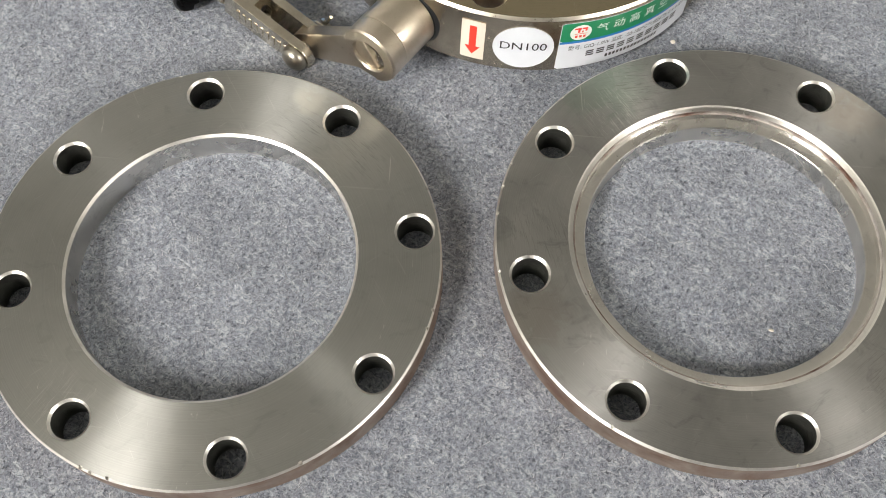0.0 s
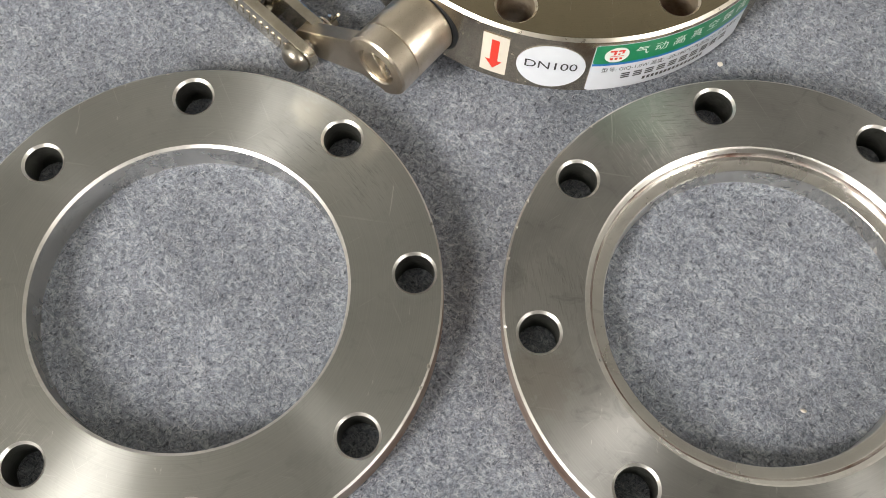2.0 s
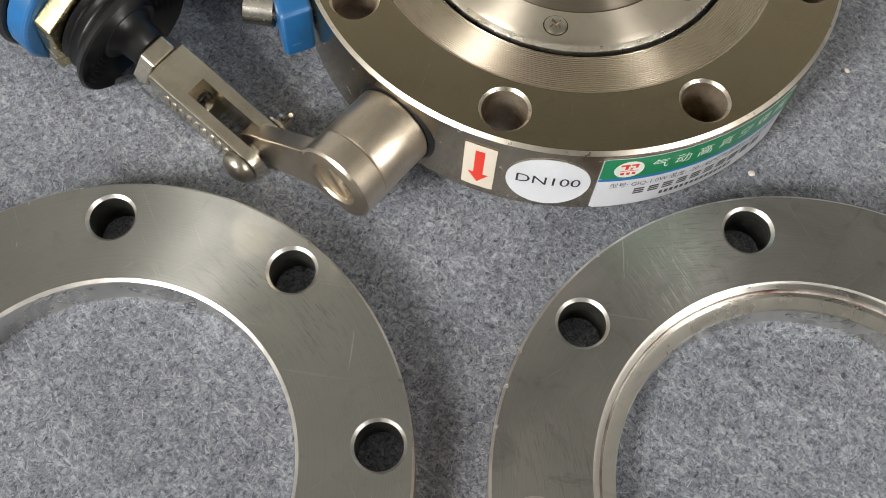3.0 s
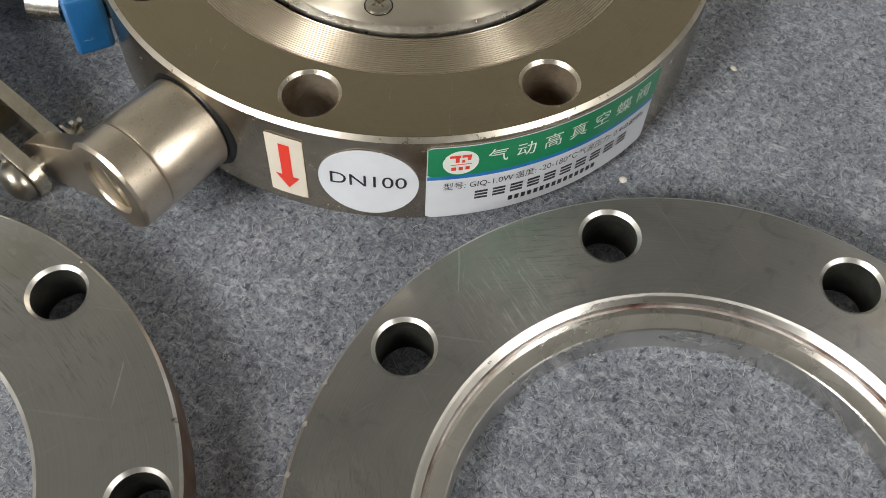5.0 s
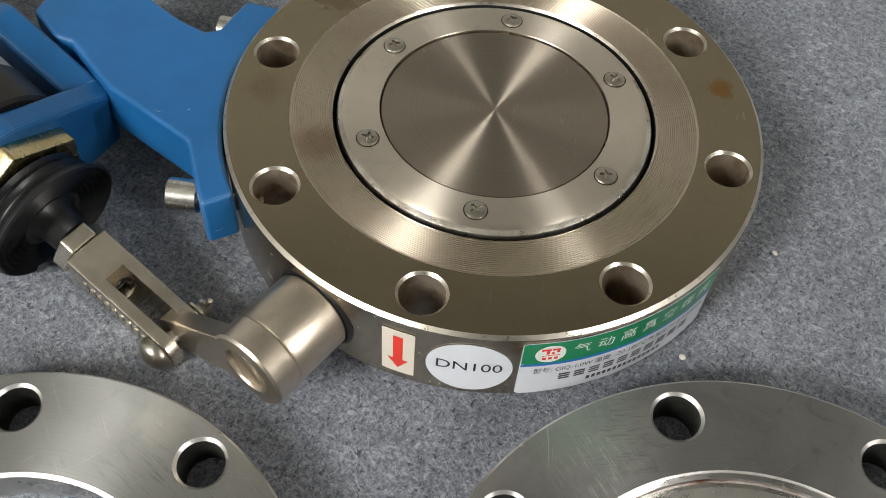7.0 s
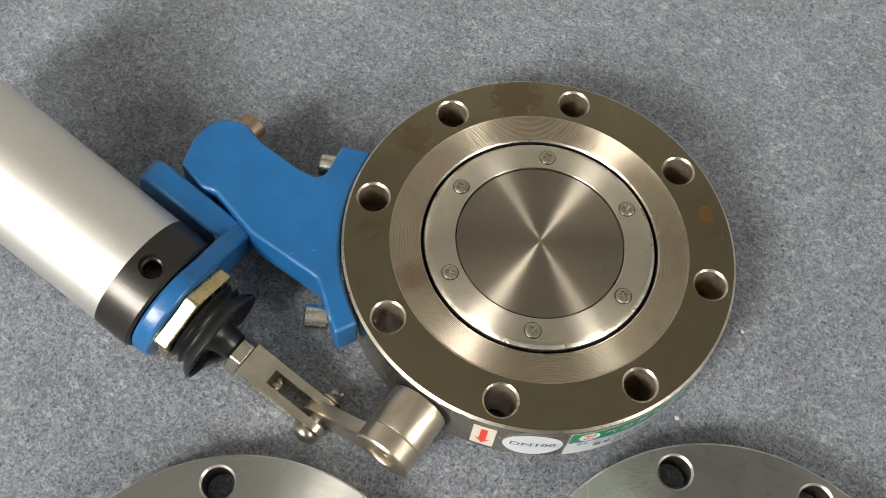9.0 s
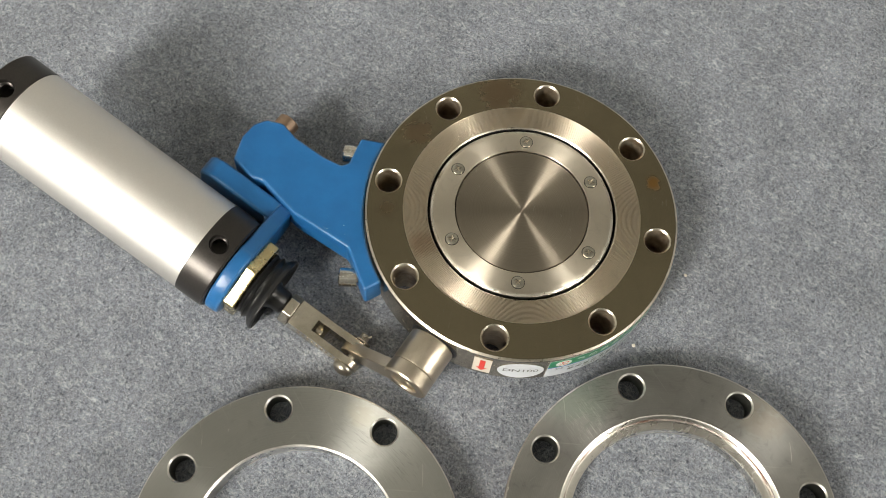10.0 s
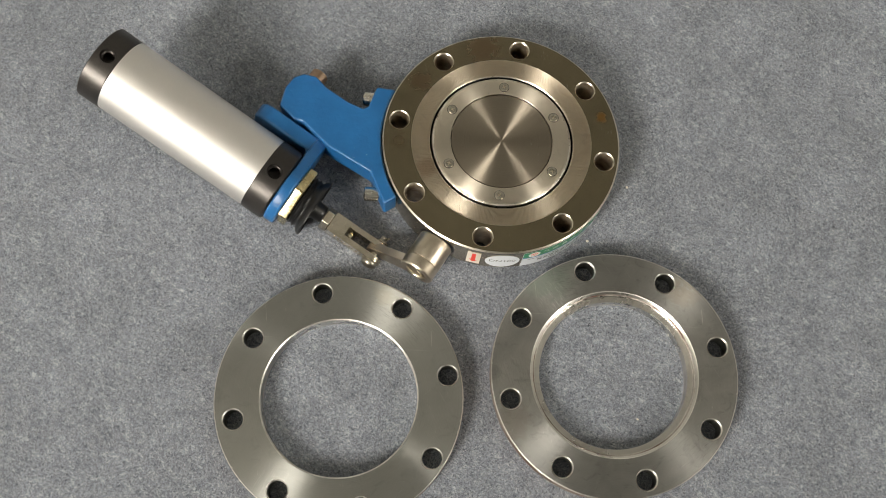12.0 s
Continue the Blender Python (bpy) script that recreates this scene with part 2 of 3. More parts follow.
CLAMP = turned_metal("retaining_ring_metal", (0.86, 0.78, 0.66), 0.38, 0.95, (), 0.10)
WORN = cast_metal("worn_ring_rim", (0.92, 0.88, 0.80), 0.30, 420, 0.7, 1.0, (0.46, 0.39, 0.30))
NICKEL_SIDE = cast_metal("nickel_side", (0.56, 0.49, 0.39), 0.24, 300, 0.03, 1.0, (0.49, 0.425, 0.335))
CAST = cast_metal("cast_nickel", (0.70, 0.62, 0.515), 0.31, 2600, 0.18, 1.0, (0.56, 0.49, 0.39))
ZINC = cast_metal("zinc_steel", (0.76, 0.705, 0.59), 0.23, 1500, 0.12, 1.0, (0.50, 0.45, 0.36))
SCREW_DULL = cast_metal("dull_screw_steel", (0.52, 0.49, 0.42), 0.32, 500, 0.10)
SCREW = cast_metal("screw_steel", (0.72, 0.70, 0.64), 0.25, 500, 0.08)
BRASS = cast_metal("brass", (0.72, 0.60, 0.34), 0.26, 300, 0.08)
ALU = cast_metal("anodised_aluminium", (0.80, 0.775, 0.745), 0.50, 1500, 0.03, 1.0, (0.78, 0.765, 0.74))
BLACK_CAP = cast_metal("black_anodised", (0.055, 0.05, 0.047), 0.33, 900, 0.05, 0.7, (0.045, 0.042, 0.04))
RUBBER = painted("black_rubber", (0.010, 0.0105, 0.0115), 0.36, None, 0.08)
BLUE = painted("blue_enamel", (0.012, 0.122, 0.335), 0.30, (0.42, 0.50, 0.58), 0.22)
# near-black colour that stands for the shade in narrow gaps
DARK = plain("gap_shade", (0.012, 0.012, 0.012), 0.6)
COPPER = cast_metal("coppered_screw", (0.50, 0.36, 0.27), 0.4, 600, 0.2)
LABEL_WHITE = plain("label_white", (0.68, 0.715, 0.77), 0.35, 0, 0.3)
LABEL_CREAM = plain("label_cream", (0.72, 0.665, 0.57), 0.4)
LABEL_GREEN = plain("label_green", (0.010, 0.22, 0.095), 0.35, 0, 0.3)
LABEL_BLUE = plain("label_blue", (0.02, 0.16, 0.45), 0.35)
INK, RED, INK_WHITE = plain("ink_black", (0.02, 0.02, 0.025), 0.4), plain("ink_red", (0.75, 0.05, 0.03), 0.4), plain("ink_white", (0.75, 0.80, 0.76), 0.4)
LINT = plain("pale_lint", (0.80, 0.76, 0.68), 0.6)
CHAMFER = cast_metal("polished_chamfer", (0.78, 0.72, 0.62), 0.30, 500, 0.05)
GROOVE = cast_metal("rusty_groove", (0.58, 0.54, 0.50), 0.40, 700, 0.5, 0.85, (0.13, 0.065, 0.045))
WALL_PAINT = painted("wall_paint", (0.30, 0.295, 0.275), 0.8, None, 0.1)
CEILING_PAINT = painted("ceiling_paint", (0.32, 0.31, 0.28), 0.9, None, 0.1)
FRAME_PAINT = painted("window_frame_paint", (0.7, 0.7, 0.7), 0.4, None, 0.05)

# ---- building helpers ----
PLACE = {}


def finish(bm, angle=32):
    bmesh.ops.recalc_face_normals(bm, faces=bm.faces[:])
    for f in bm.faces:
        f.smooth = True
    for e in bm.edges:
        if len(e.link_faces) == 2 and e.calc_face_angle(0) > radians(angle):
            e.smooth = False
    return bm


def part(name, bm, mats, parent, label="", m=None, sharp=32, crisp=False):
    """Links a bmesh as one mesh under a thing or a part, at the world pose m."""
    mesh = bpy.data.meshes.new(name)
    if sharp:
        finish(bm, sharp)
    bm.to_mesh(mesh)
    bm.free()
    for mat in mats if isinstance(mats, (list, tuple)) else (mats,):
        mesh.materials.append(mat)
    ob = new(name, mesh)
    m = m if m is not None else PLACE.get(parent, Matrix())
    PLACE[ob] = m
    if parent:
        ob.parent = parent
        ob.matrix_basis = PLACE[parent].inverted() @ m
    else:
        ob.matrix_basis = m
    if crisp:
        mod = ob.modifiers.new("flat faces", "WEIGHTED_NORMAL")
        mod.keep_sharp = True
    if label:
        tagged(ob, label)
    return ob


def thing(name, m, label, category, group=""):
    ob = new(name)
    ob.empty_display_size = 0.02
    ob.matrix_basis = m
    PLACE[ob] = m
    return tagged(ob, label, category, group)


def circle(bm, r, z, n, cx=0.0, cy=0.0):
    return [bm.verts.new((cx + r * math.cos(2 * math.pi * i / n), cy + r * math.sin(2 * math.pi * i / n), z)) for i in range(n)]


def loop_edges(bm, loop):
    return [bm.edges.new((loop[i], loop[(i + 1) % len(loop)])) for i in range(len(loop))]


def skin(bm, a, b, slot=0):
    n = len(a)
    for i in range(n):
        f = bm.faces.new((a[i], a[(i + 1) % n], b[(i + 1) % n], b[i]))
        f.material_index = slot


def lathe(profile, n=96, cap_first=False, cap_last=False, slots=None, bm=None):
    bm = bm or bmesh.new()
    rings = [circle(bm, r, z, n) for r, z in profile]
    for k in range(len(rings) - 1):
        skin(bm, rings[k], rings[k + 1], slots[k] if slots else 0)
    if cap_first:
        bm.faces.new(rings[0])
    if cap_last:
        bm.faces.new(rings[-1])
    return bm


def drilled(bm, outer, inner, z, chamfer, holes, slot):
    """A flat ring between two loops with round holes in it; returns the holes' loops."""
    edges = loop_edges(bm, outer) if not bm.edges.get((outer[0], outer[1])) else [bm.edges.get((outer[i], outer[(i + 1) % len(outer)])) for i in range(len(outer))]
    edges += loop_edges(bm, inner) if not bm.edges.get((inner[0], inner[1])) else [bm.edges.get((inner[i], inner[(i + 1) % len(inner)])) for i in range(len(inner))]
    loops = []
    for x, y, r in holes:
        loop = circle(bm, r + chamfer, z, 40, x, y)
        loops.append(loop)
        edges += loop_edges(bm, loop)
    made = bmesh.ops.triangle_fill(bm, use_beauty=True, use_dissolve=False, edges=edges, normal=(0, 0, 1))
    for f in made["geom"]:
        if isinstance(f, bmesh.types.BMFace):
            f.material_index = slot
    return loops


def bolt_circle(radius, r, start, count=8, dx=0.0, dy=0.0):
    turns = [radians(start - 360 / count * k) for k in range(count)]
    return [(dx + radius * math.cos(a), dy + radius * math.sin(a), r) for a in turns]


def flange_mesh(outer, inner, thick, holes, hole_chamfer=0.0009, ridges=0, n=192):
    """outer and inner: profiles (r, z) from the top edge to the bottom edge. Slots: 0 top, 1 side, 2 bore, 3 chamfer, 4 hole."""
    bm = bmesh.new()
    o = [circle(bm, r, z, n) for r, z in outer]
    i = [circle(bm, r, z, n) for r, z in inner]
    for k in range(len(o) - 1):
        skin(bm, o[k], o[k + 1], 3 if k == 0 else 1)
    for k in range(len(i) - 1):
        skin(bm, i[k], i[k + 1], 3 if k == 0 else 2)
    top = drilled(bm, o[0], i[0], outer[0][1], hole_chamfer, holes, 0)
    low = drilled(bm, o[-1], i[-1], outer[-1][1], 0, holes, 0)
    for (x, y, r), a, b in zip(holes, top, low):
        mid = circle(bm, r, outer[0][1] - hole_chamfer, 40, x, y)
        skin(bm, a, mid, 3)
        for k in range(ridges):
            z = outer[0][1] - hole_chamfer - (k + 1) * 0.0008
            step = circle(bm, r - (0.00004 + 0.00005 * (k * 7 % 4) if k % 2 == 0 else 0.0), z, 40, x, y)
            skin(bm, mid, step, 4)
            mid = step
        skin(bm, mid, b, 4)
    return bm


def prism(outline, z0, z1, bevel=0.0, steps=2):
    bm = bmesh.new()
    low = [bm.verts.new((x, y, z0)) for x, y in outline]
    top = [bm.verts.new((x, y, z1)) for x, y in outline]
    bm.faces.new(low[::-1])
    bm.faces.new(top)
    skin(bm, low, top)
    bmesh.ops.recalc_face_normals(bm, faces=bm.faces[:])
    if bevel:
        sharp = [e for e in bm.edges if e.calc_face_angle(0) > radians(25)]
        bmesh.ops.bevel(bm, geom=sharp, offset=bevel, segments=steps, profile=0.5, affect="EDGES", clamp_overlap=True)
    return bm


def box(x0, x1, y0, y1, z0, z1, bevel=0.0, steps=2):
    return prism([(x0, y0), (x1, y0), (x1, y1), (x0, y1)], z0, z1, bevel, steps)


def moved(bm, m):
    bm.transform(m)
    return bm


def joined(*parts):
    mesh = bpy.data.meshes.new("join")
    out = bmesh.new()
    for b in parts:
        b.to_mesh(mesh)
        out.from_mesh(mesh)
        b.free()
    bpy.data.meshes.remove(mesh)
    return out


def cut(bm, *cutters):
    """bm with the cutters' volumes taken away."""
    def temp(b):
        bmesh.ops.recalc_face_normals(b, faces=b.faces[:])
        mesh = bpy.data.meshes.new("cut")
        b.to_mesh(mesh)
        b.free()
        return new("cut", mesh)
    base, tools = temp(bm), [temp(c) for c in cutters]
    for c in tools:
        mod = base.modifiers.new("cut", "BOOLEAN")
        mod.operation, mod.solver, mod.object = "DIFFERENCE", "EXACT", c
    bpy.context.view_layer.update()
    got = bpy.data.meshes.new_from_object(base.evaluated_get(bpy.context.evaluated_depsgraph_get()))
    out = bmesh.new()
    out.from_mesh(got)
    bpy.data.meshes.remove(got)
    for ob in (base, *tools):
        data = ob.data
        bpy.data.objects.remove(ob)
        bpy.data.meshes.remove(data)
    return out


def frame_of(origin, x, z):
    """A pose from an origin, its x axis and a direction near its z axis."""
    x = Vector(x).normalized()
    y = Vector(z).cross(x).normalized()
    z = x.cross(y)
    m = Matrix((x, y, z)).transposed().to_4x4()
    m.translation = origin
    return m


ALONG_X = pose(0, 0, 0, 0, 90, 0)
ALONG_Y = pose(0, 0, 0, -90, 0, 0)


def hexagon(across, x0, x1, bevel=0.0008):
    r = across / math.sqrt(3)
    return moved(prism([(r * math.cos(math.pi / 3 * k), r * math.sin(math.pi / 3 * k)) for k in range(6)], x0, x1, bevel), ALONG_X)


# ---- room ----
def room():
    x0, x1, y0, y1, h = -4.0, 4.4, -2.0, 2.8, 3.4
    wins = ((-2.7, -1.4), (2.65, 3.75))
    for name, b in (("wall_north", box(x0 - 0.12, x1 + 0.12, y1, y1 + 0.12, 0, h)), ("wall_east", box(x1, x1 + 0.12, y0, y1, 0, h)), ("wall_west", box(x0 - 0.12, x0, y0, y1, 0, h))):
        tagged(part(name, b, WALL_PAINT, None), "plain painted room wall", "wall", kind="structure")
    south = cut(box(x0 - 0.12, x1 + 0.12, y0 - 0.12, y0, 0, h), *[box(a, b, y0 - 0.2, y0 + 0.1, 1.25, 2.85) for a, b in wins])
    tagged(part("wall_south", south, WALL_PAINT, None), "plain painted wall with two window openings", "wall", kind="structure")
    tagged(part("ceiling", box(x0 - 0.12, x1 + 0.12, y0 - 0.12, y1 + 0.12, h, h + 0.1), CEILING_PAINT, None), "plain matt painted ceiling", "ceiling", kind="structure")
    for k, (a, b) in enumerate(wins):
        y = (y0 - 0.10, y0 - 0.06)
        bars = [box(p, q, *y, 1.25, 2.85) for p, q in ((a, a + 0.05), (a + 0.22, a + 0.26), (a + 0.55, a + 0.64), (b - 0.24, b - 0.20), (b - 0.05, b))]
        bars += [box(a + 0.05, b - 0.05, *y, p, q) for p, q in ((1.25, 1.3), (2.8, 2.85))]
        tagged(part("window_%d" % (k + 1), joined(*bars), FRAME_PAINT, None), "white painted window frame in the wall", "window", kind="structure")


room()


def felt_sheet():
    n = 60
    bm = bmesh.new()
    bmesh.ops.create_grid(bm, x_segments=n, y_segments=n, size=1)
    for v in bm.verts:
        v.co.x, v.co.y = 0.2 + v.co.x * 4.2, 0.4 + v.co.y * 2.4
    tagged(part("ground", bm, FELT, None, m=Matrix()), "grey mottled felt sheet with loose fibres", "felt", kind="structure")


felt_sheet()

# ---- loose flanges ----
def split_parts(bm, mats, groups, parent):
    """One mesh a group of material slots: (name, label, slots)."""
    finish(bm)
    for name, label, slots in groups:
        piece = bm.copy()
        bmesh.ops.delete(piece, geom=[f for f in piece.faces if f.material_index not in slots], context="FACES")
        part(name, piece, mats, parent, label, None, 0)
    bm.free()


HOLE_R, BOLT_R, RIM_R = 0.0065, 0.0725, 0.0828


def chipped(ring, t, known, seed, more):
    """The ring with knocks in its upper rim: (angle, depth, turn), and small ones at random angles."""
    rng = random.Random(seed)
    knocks = list(known) + [(rng.uniform(-180, 180), rng.uniform(0.0002, 0.0006), rng.uniform(-40, 40)) for _ in range(more)]
    tools = []
    for angle, deep, turn in knocks:
        chip = box(-0.0006, 0.0006, -0.0006, 0.0006, -0.002, 0.002)
        for f in chip.faces:
            f.material_index = 3
        tools.append(moved(chip, pose(0, 0, 0, 0, 0, angle) @ pose(RIM_R + 0.0006 - deep * 0.6, 0, t + 0.0006 - deep * 0.25, 0, 50, turn)))
    return cut(ring, *tools)


def plain_flange():
    t = 0.0128
    m = pose(-0.0021, 0.0002, 0)
    top = thing("flange", m, "plain turned steel ring flange with eight holes on grey felt", "flange", "loose flanges")
    outer = [(RIM_R - 0.0007, t), (RIM_R, t - 0.0007), (RIM_R, 0.0004), (RIM_R - 0.0004, 0)]
    inner = [(0.0530, t), (0.0520, t - 0.0008), (0.0520, 0)]
    ring = flange_mesh(outer, inner, t, bolt_circle(0.0723, HOLE_R, 100.2, 8, 0.0015, -0.0002))
    ring = chipped(ring, t, ((-106.5, 0.0007, 14), (-61.6, 0.0009, 9), (22.0, 0.0005, 25)), 11, 9)
    split_parts(ring, [STEEL_A, EDGE_RUST, BORE, BARE, HOLE_SHADE], [("ring_face", "turned steel face with bolt holes", (0, 3, 4)), ("rim", "browned outer edge", (1,)), ("bore", "machined bore wall", (2,))], top)
    return top


def stepped_flange():
    t = 0.0140
    m = pose(0.1820, 0.0114, 0)
    top = thing("flange", m, "stained steel ring flange with a stepped bore and rusty edge", "flange", "loose flanges")
    outer = [(RIM_R - 0.0008, t), (RIM_R, t - 0.0008), (RIM_R, 0.0004), (RIM_R - 0.0004, 0)]
    inner = [(0.0564, t), (0.0558, t - 0.0004), (0.0546, t - 0.0013), (0.0543, t - 0.0021), (0.0538, t - 0.0024), (0.0535, t - 0.0046), (0.0525, t - 0.0049), (0.0501, t - 0.0052), (0.0498, t - 0.0056), (0.0497, 0)]
    ring = flange_mesh(outer, inner, t, bolt_circle(0.0721, HOLE_R, 102.4, 8, 0.0003, 0.0002))
    for f in ring.faces:
        c = f.calc_center_median()
        if 0.0535 < math.hypot(c.x, c.y) < 0.0546 and t - 0.0026 < c.z < t - 0.0012:
            f.material_index = 5
    ring = chipped(ring, t, (), 5, 12)
    split_parts(ring, [STEEL_B, EDGE_RUST, BORE, BARE, HOLE_SHADE, GROOVE], [("ring_face", "stained steel face with bolt holes", (0, 3, 4)), ("rim", "rust-browned outer edge", (1,)), ("bore", "stepped bore wall", (2,)), ("groove", "rusty groove in the bore", (5,))], top)
    return top


plain_flange()
stepped_flange()

# ---- valve with its actuator ----
TOP_Z, THICK = 0.0329, 0.0305
VALVE = frame_of((0.1122, 0.1725, TOP_Z), (1, 0, -0.0498), (0.0498, 0.0395, 1))
valve = thing("butterfly_valve", pose(0.1122, 0.1725, 0), "nickel-plated vacuum butterfly valve with blue bracket and air cylinder", "valve")
SHAFT = 235.9


def valve_body():
    outer = [(RIM_R - 0.0011, 0), (RIM_R, -0.0010), (RIM_R, -THICK + 0.001), (RIM_R - 0.001, -THICK)]
    inner = [(0.0630, 0), (0.0628, -0.0005)]
    teeth = 18
    r0, r1 = 0.0626, 0.0508
    for k in range(teeth):
        step = (r1 - r0) / teeth
        a = r0 + step * k
        inner += [(a, -0.0006), (a + 0.46 * step, -0.0006), (a + 0.66 * step, -0.00100), (a + 0.80 * step, -0.00100)]
    inner += [(0.0507, -0.0006), (0.0500, -0.0014), (0.0500, -THICK)]
    bm = flange_mesh(outer, inner, THICK, bolt_circle(BOLT_R, HOLE_R, 77.1), 0.0008, 30)
    for f in bm.faces:
        c = f.calc_center_median()
        r = math.hypot(c.x, c.y)
        if 0.0507 < r < 0.0628 and c.z > -0.002:
            f.material_index = 5
        elif 0.0500 < r < 0.0507 and -0.002 < c.z < -0.0007:
            f.material_index = 3
    turn = pose(0, 0, 0, 0, 0, SHAFT)
    flat = moved(box(0.0790, 0.09, -0.021, 0.021, -THICK - 0.01, -0.0035), turn)
    bm = cut(bm, flat)
    # the bore wall beside the ring is black too: the slot's shade as colour
    return part("body", bm, [NICKEL, NICKEL_SIDE, DARK, CHAMFER, HOLE, SERRATED], valve, "nickel-plated round body with eight bolt holes", VALVE)


body = valve_body()


def screw_mesh():
    """A countersunk cross-head screw, its head's top at z = 0."""
    head = lathe([(0.0033, -0.001), (0.0033, 0.0002), (0.0031, 0.0006), (0.0025, 0.0009), (0.0014, 0.0010)], 32, True, True)
    arms = [box(-0.0018, 0.0018, -0.00042, 0.00042, -0.0006, 0.002), box(-0.00042, 0.00042, -0.0018, 0.0018, -0.0006, 0.002)]
    # flat black ring round the head: the recess's shade drawn as colour
    rim = lathe([(0.0032, 0.00006), (0.0036, 0.00006)], 32)
    for f in rim.faces:
        f.material_index = 1
    return joined(cut(head, *arms), rim)


def clapper():
    z = -0.0002
    disc = part("disc", lathe([(0.0, z - 0.0002), (0.0349, z - 0.0002), (0.0351, z - 0.0006), (0.0351, -0.009)][1:], 128, True, False), DISC, valve, "finely turned steel valve disc", VALVE)
    ring = lathe([(0.0356, -0.008), (0.0356, z + 0.0002), (0.0358, z + 0.0004), (0.0450, z + 0.0004), (0.0470, z - 0.0001), (0.0484, z - 0.0010), (0.0489, z - 0.0022), (0.0489, -0.010)], 160, slots=[0, 0, 0, 0, 1, 1, 1])
    ring = part("retaining_ring", ring, [CLAMP, WORN], valve, "bright turned ring held by six screws", VALVE)
    # added black sheet at the slot's bottom, standing for the shade there
    part("gap_floor", lathe([(0.0335, -0.0085), (0.0500, -0.0085)], 96), DARK, valve, "black sheet in the gap, painted as its shade", VALVE)
    for k in range(6):
        a = radians(84.9 - 60 * k)
        part("screw", screw_mesh(), [SCREW_DULL, DARK], ring, "", VALVE @ pose(0.0412 * math.cos(a), 0.0412 * math.sin(a), z + 0.0004, 0, 0, 37 * k + 20))


clapper()


def side_point(u, v, angle, lift):
    """u metres round the side from the angle, v down from the top."""
    a = radians(angle) + u / RIM_R
    r = RIM_R + lift
    return Vector((r * math.cos(a), r * math.sin(a), -v))


def wrapped(bm, angle, lift):
    for v in bm.verts:
        v.co = side_point(v.co.x, -v.co.y, angle, lift + v.co.z)
    return bm


def sheet_rect(u0, u1, v0, v1, corner=0.0006, thick=0.00012):
    n = max(2, int((u1 - u0) / 0.0012))
    bm = bmesh.new()
    cols = []
    for i in range(n + 1):
        u = u0 + (u1 - u0) * i / n
        inset = corner if i in (0, n) else 0.0
        cols.append([bm.verts.new((u, -(v0 + inset), thick)), bm.verts.new((u, -(v1 - inset), thick))])
    for a, b in zip(cols, cols[1:]):
        bm.faces.new((a[0], a[1], b[1], b[0]))
    made = bmesh.ops.extrude_face_region(bm, geom=bm.faces[:])
    for v in made["geom"]:
        if isinstance(v, bmesh.types.BMVert):
            v.co.z = 0.0
    return bm


def sheet_disc(u, v, r, thick=0.00012, n=48):
    bm = bmesh.new()
    rings = [[bm.verts.new((u + r * k / 5 * math.cos(2 * math.pi * i / n), -v + r * k / 5 * math.sin(2 * math.pi * i / n), thick)) for i in range(n)] for k in range(1, 6)]
    bm.faces.new(rings[0])
    for a, b in zip(rings, rings[1:]):
        skin(bm, a, b)
    low = [bm.verts.new((w.co.x, w.co.y, 0)) for w in rings[-1]]
    skin(bm, rings[-1], low)
    return bm


def sheet_outline(points, thick):
    bm = bmesh.new()
    bm.faces.new([bm.verts.new((x, -y, thick)) for x, y in points])
    bmesh.ops.triangulate(bm, faces=bm.faces[:])
    return bm


def text_mesh(words, size, u, v, lift, stretch=1.0):
    """The words as flat letters, their middle at (u, v)."""
    data = bpy.data.curves.new("words", "FONT")
    data.body, data.size, data.align_x, data.align_y, data.resolution_u = words, size, "CENTER", "CENTER", 3
    ob = new("words", data)
    bpy.context.view_layer.update()
    got = bpy.data.meshes.new_from_object(ob.evaluated_get(bpy.context.evaluated_depsgraph_get()))
    bm = bmesh.new()
    bm.from_mesh(got)
    bpy.data.objects.remove(ob)
    bpy.data.curves.remove(data)
    bpy.data.meshes.remove(got)
    for w in bm.verts:
        w.co = Vector((w.co.x * stretch + u, w.co.y - v, lift))
    return bm


def bars(spots, lift):
    return joined(*[sheet_outline([(a, b), (c, b), (c, d), (a, d)], lift) for a, b, c, d in spots])


